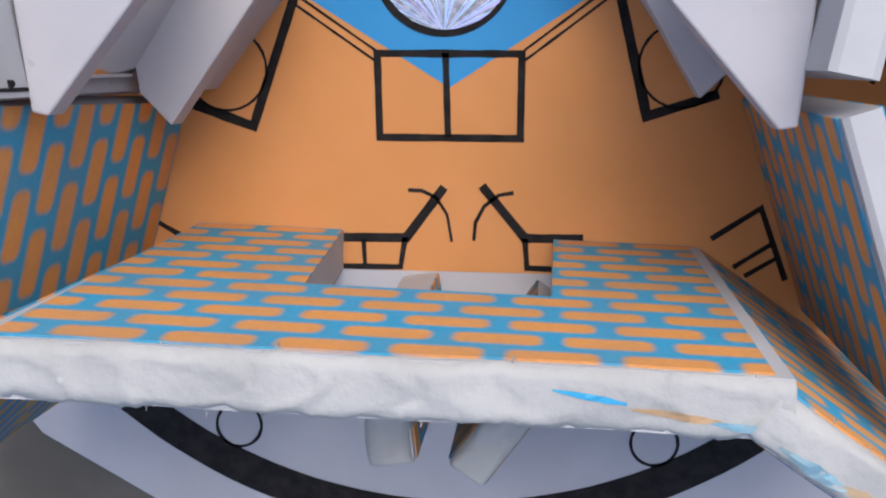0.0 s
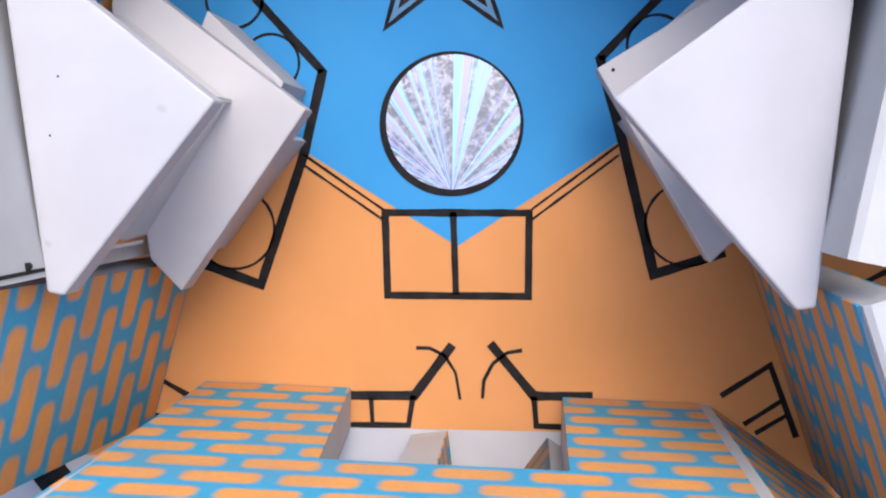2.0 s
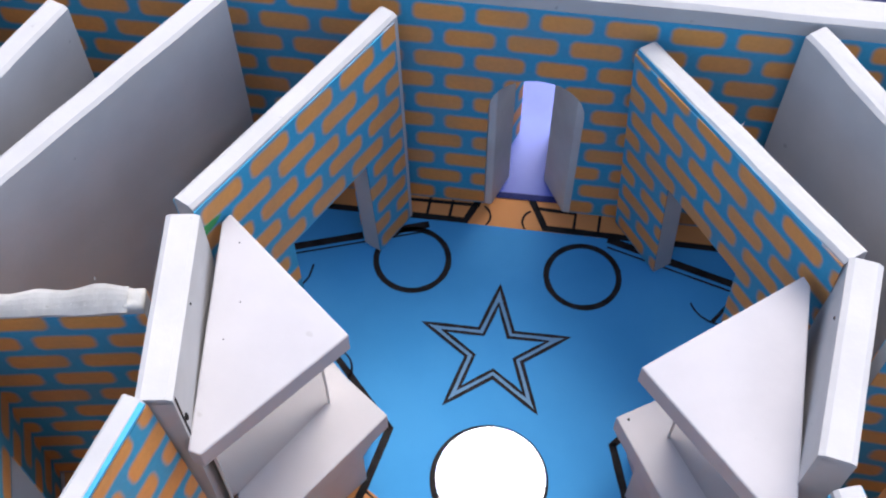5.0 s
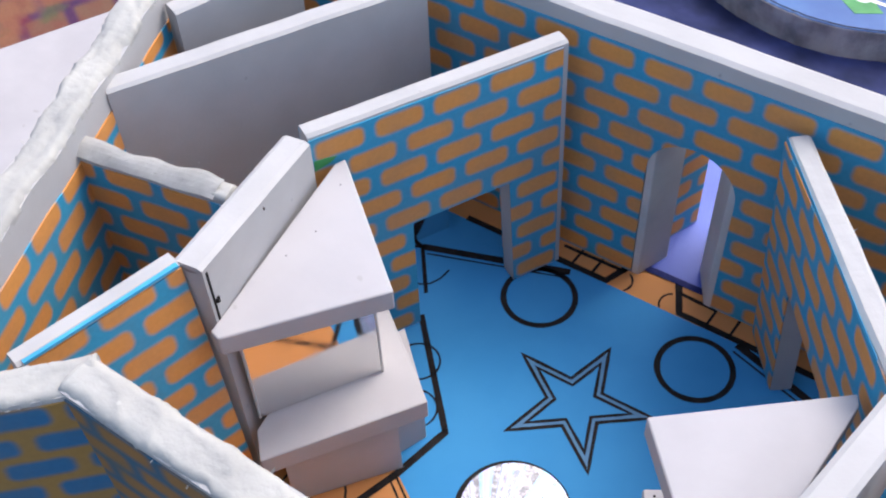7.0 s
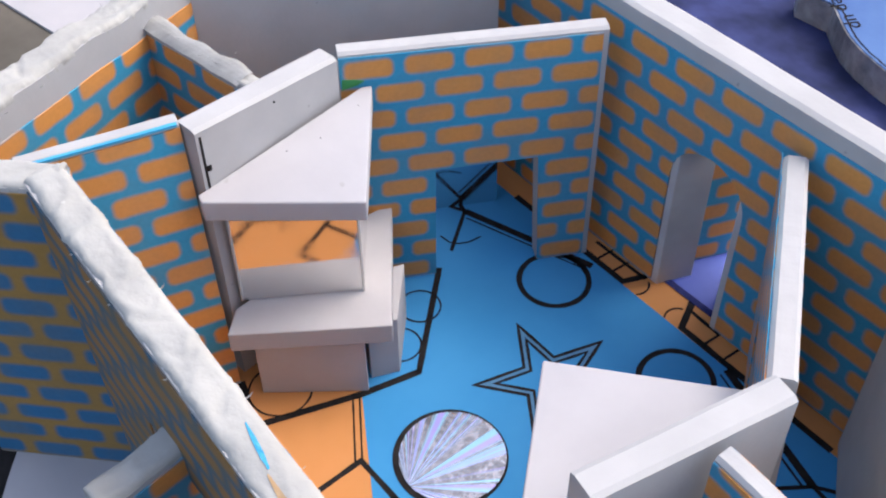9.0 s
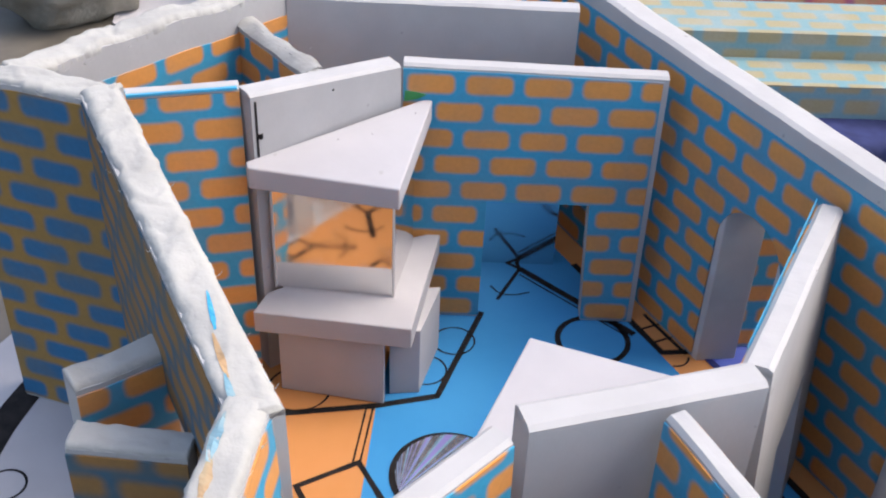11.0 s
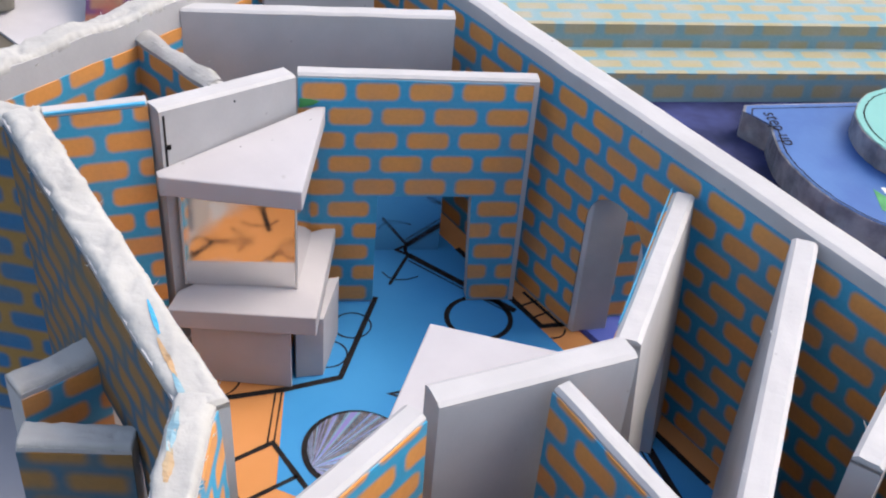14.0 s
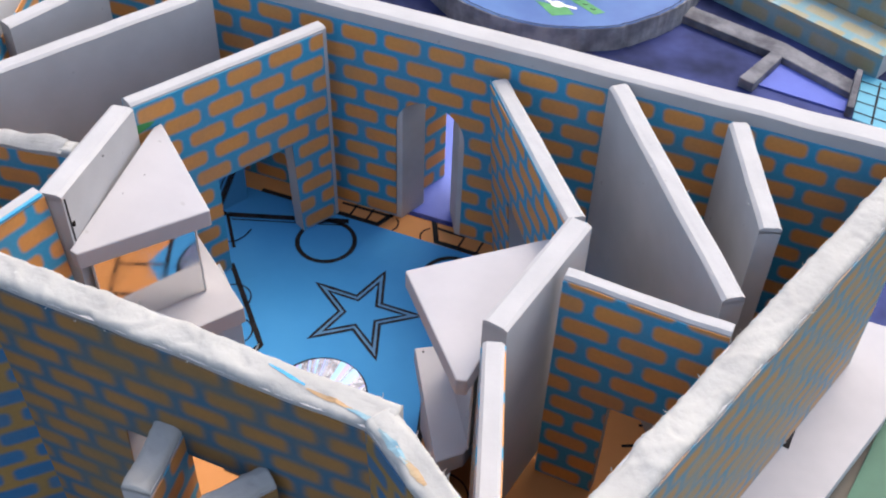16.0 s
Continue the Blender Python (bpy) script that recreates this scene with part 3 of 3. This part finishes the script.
# ---- mirror card behind the side doorway ----
mirror = empty("mirror_panel", (-6.5, 4.3, 0.02), 62.0, label="smudged mirror card standing behind the doorway", category="mirror")
part("mirror_sheet", slab([(0, 0), (1.9, 0), (1.9, 3.4), (0, 3.4)], 0.0, 0.06), MIRROR, mirror)
part("backing", slab([(0, 0), (1.9, 0), (1.9, 3.4), (0, 3.4)], 0.07, 0.3), GREYCARD, mirror)

# ---- beyond the back wall: a second card model ----
PALE = brick_print("pale_brick_paper", (0.34, 0.29, 0.165), (0.16, 0.31, 0.355), pitch=(1.5, 0.75), size=(1.15, 0.52), round_=0.12, wear=0.4, soft=0.1, fade=(0.32, 0.36, 0.37))
RED = brick_print("red_brick_paper", (0.20, 0.11, 0.075), (0.075, 0.04, 0.10), pitch=(1.6, 0.85), size=(1.25, 0.58), round_=0.1, wear=0.75, soft=0.12, fade=(0.22, 0.04, 0.04), blotch=(0.28, 0.13, 0.075))
inky(RED, 0.05)
WATER = inky(plain("blue_paint", (0.012, 0.016, 0.05), (0.055, 0.07, 0.21), 26, 0.85, 0.3, 0.0006, (0.10, 0.11, 0.17)), 0.2)
PLATE = plain("blue_plate_paint", (0.024, 0.09, 0.29), (0.045, 0.135, 0.35), 40, 0.5, 0.2, 0.0004)
TEAL = plain("teal_plate_paint", (0.115, 0.35, 0.315), (0.155, 0.40, 0.36), 30, 0.35, 0.2, 0.0004)
VIOLET = plain("violet_blue_paper", (0.075, 0.115, 0.46), (0.10, 0.15, 0.54), 40, 0.5, 0.15, 0.0003)
EDGE = plain("grey_foam_edge", (0.14, 0.14, 0.155), (0.37, 0.365, 0.375), 90, 0.5, 0.6, 0.001)
GREEN = plain("green_ink", (0.03, 0.22, 0.06), (0.06, 0.30, 0.09), 200, 0.5, 0.1, 0.0002)
YELLOW = plain("yellow_ink", (0.75, 0.50, 0.05), (0.8, 0.55, 0.08), 200, 0.5, 0.1, 0.0002)
WHITE_INK = plain("white_ink", (0.85, 0.85, 0.85), (0.8, 0.8, 0.8), 200, 0.5, 0.1, 0.0002)

pond = part("painted_ground", prism([(-13, 7.95), (14.5, 7.95), (14.5, 34), (-13, 34)], -0.6, -0.05), WATER)
tagged(pond, "dark blue painted card ground behind the model", "painted ground", kind="structure")
part("violet_strip", prism([(-1.3, 7.42), (1.3, 7.42), (2.2, 15.5), (-2.2, 15.5)], -0.04, 0.026), VIOLET, pond, "violet-blue paper strip")
STRIP = plain("dark_foam_strip", (0.055, 0.055, 0.07), (0.20, 0.20, 0.22), 80, 0.8, 0.6, 0.001)
part("violet_patch", prism([(7.85, 18.5), (8.2, 20.3), (10.9, 19.3), (11.05, 18.2)], -0.04, 0.03), plain("deep_blue_paper", (0.06, 0.09, 0.40), (0.09, 0.13, 0.48), 40, 0.7, 0.15, 0.0003), pond)
part("foam_strip", prism([(7.2, 18.2), (7.95, 20.3), (8.4, 20.1), (7.75, 18.0)], -0.04, 0.35, 0.04), STRIP, pond)
part("foam_strip", prism([(3.9, 21.4), (4.0, 22.2), (8.3, 21.1), (11.0, 19.75), (10.95, 18.95), (8.1, 20.25)], -0.04, 0.3, 0.04), STRIP, pond)
part("foam_strip", prism([(10.95, 18.0), (10.98, 20.4), (11.2, 20.4), (11.2, 18.0)], -0.04, 0.4, 0.03), STRIP, pond)
part("teal_tile_patch", prism([(11.25, 17.9), (11.25, 20.7), (13.6, 20.2), (13.6, 17.4)], -0.04, 0.05), plain("teal_tile_paper", (0.05, 0.28, 0.42), (0.09, 0.36, 0.48), 40, 0.6, 0.15, 0.0003), pond)
for x in (11.9, 12.55, 13.2):
    part("marker_line", ribbon([(x, 17.8), (x, 20.4)], 0.07, 0.056), INK, pond)
for y in (18.3, 18.95, 19.6, 20.2):
    part("marker_line", ribbon([(11.25, y), (13.6, y - 0.35)], 0.07, 0.057), INK, pond)


def lumpy(cx, cy, r, a0, a1, seed, ry=None):
    out = []
    for a in np.linspace(a0, a1, 110):
        w = 0.08 * noise.noise((a * 0.06, seed, 0)) + 0.05 * noise.noise((a * 0.35, seed, 3))
        out.append((cx + (r + w) * math.cos(radians(a)), cy + ((ry or r) + w) * math.sin(radians(a))))
    return out


def plate(name, outline, z0, z1, top, label, rim):
    thing = part(name, prism(outline, z0, z1 - 0.03), EDGE)
    tagged(thing, label, "plate")
    c = Vector((sum(p[0] for p in outline), sum(p[1] for p in outline))) / len(outline)
    inner = [tuple(c + (Vector(p) - c) * 0.985) for p in outline]
    part("painted_top", prism(inner, z1 - 0.03, z1), top, thing)
    part("ink_rim", ribbon([tuple(c + (Vector(p) - c) * rim) for p in outline], 0.05, z1 + 0.008, True), INK, thing)
    return thing


step = plate("step_plate", [(-6.3, 19.5), (-6.45, 19.15), (-6.15, 18.8)] + lumpy(-1.0, 23.0, 5.7, 226, 375, 1.0) + [(4.6, 26.0), (-3.6, 26.0), (-4.6, 23.2)], -0.05, 0.95, PLATE, "blue painted round step plate with grey foam edge", 0.95)
dawn = plate("round_plate", lumpy(-1.2, 22.85, 2.9, 0, 356, 4.0), 0.96, 1.75, TEAL, "teal painted round plate lying on the blue step", 0.9)


def words(text, x, y, z, size, turn, parent):
    cu = bpy.data.curves.new("lettering", "FONT")
    cu.body, cu.size, cu.extrude = text, size * CM, 0.00002
    tmp = bpy.data.objects.new("lettering", cu)
    scene.collection.objects.link(tmp)
    dg = bpy.context.evaluated_depsgraph_get()
    me = bpy.data.meshes.new_from_object(tmp.evaluated_get(dg))
    bpy.data.objects.remove(tmp)
    me.materials.clear()
    me.materials.append(INK)
    ob = new("lettering", me)
    ob.matrix_world = pose(x * CM, y * CM, z * CM, 0, 0, turn)
    ob.parent = parent
    return ob


words("step up", -5.75, 19.3, 0.965, 0.72, -27, step)
words("Dawn", -1.95, 22.5, 1.765, 0.75, -28, dawn)
part("yellow_spot", prism(arc(-0.35, 23.0, 0.28, 0, 340, 20), 1.75, 1.765), YELLOW, dawn)
part("spot_ring", ribbon(arc(-0.35, 23.0, 0.3, 0, 350, 24), 0.06, 1.77, True), INK, dawn)
part("green_patch", prism([(-0.7, 18.9), (0.2, 18.2), (0.9, 18.6), (0.3, 19.2), (0.1, 18.9)], 0.95, 0.962), GREEN, step, "green drawn shape")
part("green_patch", prism([(-0.5, 20.0), (1.6, 18.9), (1.9, 19.2), (-0.2, 20.3)], 0.95, 0.962), GREEN, step, "green drawn banner")
part("white_shape", prism(arc(0.15, 18.98, 0.26, 0, 340, 16, 0.2), 0.962, 0.972), WHITE_INK, step)
for k in (-1, 1):
    part("white_shape", ribbon([(0.15 + 0.2 * k, 19.0), (0.15 + 0.75 * k, 19.1 - 0.12 * k)], 0.14, 0.972), WHITE_INK, step)
for i in range(5):
    part("lettering_bar", ribbon([(-0.1 + 0.36 * i, 19.95 - 0.19 * i), (0.1 + 0.36 * i, 19.98 - 0.19 * i)], 0.07, 0.972), INK, step)


def pale_step(a, b, depth, z0, z1, label):
    """A step papered with pale bricks on its riser and its tread."""
    length = math.dist(a, b)
    ob = empty("pale_brick_step", (a[0], a[1], 0), math.degrees(math.atan2(b[1] - a[1], b[0] - a[0])), label=label, category="step")
    g = math.copysign(0.05, depth)
    part("riser", slab([(0, z0), (length, z0), (length, z1 - 0.05), (0, z1 - 0.05)], 0, g, True), PALE, ob)
    tread = slab([(0, z1 - 0.05), (length, z1 - 0.05), (length, z1), (0, z1)], 0, depth)
    lay = tread.loops.layers.uv.new("UVMap")
    for f in tread.faces:
        for lp in f.loops:
            lp[lay].uv = (lp.vert.co.x, lp.vert.co.y + 0.4)
    part("tread", tread, PALE, ob)
    part("core", slab([(0.02, z0), (length - 0.02, z0), (length - 0.02, z1 - 0.06), (0.02, z1 - 0.06)], g * 1.2, depth), FOAM, ob)
    return ob


pale_step((-13.5, 9.5), (-4.6, 27.0), 2.0, -0.05, 1.1, "pale blue and cream brick-papered step")
pale_step((-15.3, 10.4), (-6.4, 27.9), 2.6, -0.05, 2.0, "taller pale blue and cream brick-papered step")
pale_step((11.7, 20.6), (-3.0, 26.8), -1.6, -0.05, 1.0, "pale blue and cream brick-papered step behind the plates")
pale_step((12.35, 22.1), (-2.4, 28.3), -3.0, -0.05, 2.1, "taller pale brick-papered step behind the plates")
back = empty("backdrop_red", (-24, 2, -1.2), 63, label="faded red brick paper sheet leaning behind the model", category="paper sheet", kind="structure")
back.matrix_world = back.matrix_world @ pose(0, 0, 0, -58)
part("brick_paper", slab([(0, 0), (60, 0), (60, 40), (0, 40)], 0, 0.1, True), RED, back)

# ---- the table round the model ----
sheet = part("paper_sheet", prism([(-14.5, 2.0), (-19.0, 1.2), (-27.5, -0.5), (-34.0, 2.0), (-30.0, 16.0), (-14.8, 14.0)], -1.19, -1.1), CARD)
tagged(sheet, "plain white paper sheet lying on the table", "paper", )
mat_green = part("cutting_mat", prism([(10.0, -14.0), (30.0, -14.0), (30.0, 18.0), (15.5, 18.0), (14.0, 6.0)], -1.19, -1.05), plain("green_mat", (0.02, 0.10, 0.06), (0.03, 0.13, 0.08), 40, 0.6, 0.2, 0.0004))
tagged(mat_green, "dark green mat lying on the table beside the model", "mat")

STONE = plain("pale_stone", (0.15, 0.14, 0.115), (0.33, 0.31, 0.265), 45, 0.85, 0.9, 0.002, (0.10, 0.13, 0.05))
bm = bmesh.new()
bmesh.ops.create_icosphere(bm, subdivisions=4, radius=1.0)
for v in bm.verts:
    n = v.co.normalized()
    k = 1 + 0.28 * noise.noise(n * 1.6) + 0.16 * noise.noise(n * 4.0) + 0.08 * noise.noise(n * 9.0)
    v.co = Vector((n.x * 2.9 * k, n.y * 2.7 * k, n.z * 2.7 * k))
for f in bm.faces:
    f.smooth = True
stone = part("stone", bm, STONE)
stone.location = cm(-29.5, -1.6, 1.0)
tagged(stone, "rough pale stone with mossy specks on the table", "stone")


# ---- torn paper shreds and small marks ----
SHRED = plain("torn_paper", (0.62, 0.62, 0.61), (0.5, 0.5, 0.49), 150, 0.7, 0.3, 0.0004)


def shred(parent, s, y, z, size, turn, curl):
    """A small curled strip of torn liner paper."""
    bm = bmesh.new()
    n, w = 6, size * random.uniform(0.25, 0.5)
    rows = []
    for i in range(n + 1):
        a = i / n
        k = w * (1 - 0.75 * a) * (0.8 + 0.4 * random.random())
        ang = curl * a
        p = Vector((0, -math.sin(ang), 1 - math.cos(ang) + 0.25 * a)) * size
        rows.append([bm.verts.new(p + Vector((sx * k, 0, dz))) for sx, dz in ((-0.5, 0), (0.5, random.uniform(-0.02, 0.02)))])
    for a, c in zip(rows, rows[1:]):
        bm.faces.new((a[0], a[1], c[1], c[0]))
    bmesh.ops.solidify(bm, geom=bm.faces[:], thickness=0.015)
    bmesh.ops.transform(bm, matrix=Matrix.Translation((s, y, z)) @ Matrix.Rotation(radians(turn), 4, "Z"), verts=bm.verts)
    part("paper_shred", bm, SHRED, parent)


def curled_liner(parent, length, top, y0, wide, seed):
    """A crumpled strip of liner paper that has come loose along the top of a board."""
    bm, n, k = bmesh.new(), 40, 5
    rows = []
    for i in range(n + 1):
        f = i / n
        w = wide * (0.75 + 0.35 * noise.noise((f * 4, seed, 0)))
        rows.append([bm.verts.new((length * f, y0 + w * j / k, top + 0.12 * math.sin(2.4 * j / k) + 0.05 * noise.noise((f * 6, j * 0.3, seed)) + 0.012 * noise.noise((f * 24, j, seed)))) for j in range(k + 1)])
    for a, c in zip(rows, rows[1:]):
        for j in range(k):
            bm.faces.new((a[j], a[j + 1], c[j + 1], c[j]))
    bmesh.ops.solidify(bm, geom=bm.faces[:], thickness=0.02)
    part("curled_liner", bm, SHRED, parent, "crumpled white liner paper")


curled_liner(WALLS["partition_southwest"], 3.2, 6.66, -0.03, 0.62, 3.0)

random.seed(5)
for name, length, h, thick, many in (("wall_south", 8.7, 8.02, 0.75, 12), ("wall_wing_west", 3.2, 8.05, 0.7, 6), ("wall_wing_east", 3.1, 7.93, 0.65, 5), ("wall_outer_west", 13.5, 7.2, 0.8, 18), ("wall_outer_east", 13.5, 7.05, 0.8, 16), ("partition_southwest", 3.3, 7.02, 0.45, 6), ("partition_east_long", 7.0, 6.98, 0.5, 4), ("partition_east_short", 3.6, 6.92, 0.5, 3), ("wall_northeast", 5.5, 6.7, 0.5, 3)):
    for i in range(many):
        side = random.random() < 0.5
        shred(WALLS[name], random.uniform(0.1, length - 0.1), 0.02 if side else thick - 0.02, h - random.uniform(0.05, 0.14), random.uniform(0.05, 0.13), (0 if side else 180) + random.uniform(-70, 70), random.uniform(0.4, 1.3))
part("green_smudge", slab([(0.03, 5.92), (0.36, 6.0), (0.52, 6.1), (0.3, 6.16), (0.04, 6.18)], -0.008, 0.0), GREEN, WALLS["wall_northwest"], "green ink smudge")
part("blue_edge", slab([(0.1, 6.3), (0.1, 6.45), (5.5, 6.86), (5.5, 6.76)], -0.008, 0.0), EDGE_BLUE, WALLS["wall_northeast"], "blue inked edge")
for wx, sx, z in (("wall_west", 1.9, 6.75), ("wall_east", 1.0, 6.6)):
    part("ink_speck", prism(arc(sx, -0.004, 0.022, 0, 300, 6), z, z + 0.04), INK, WALLS[wx])
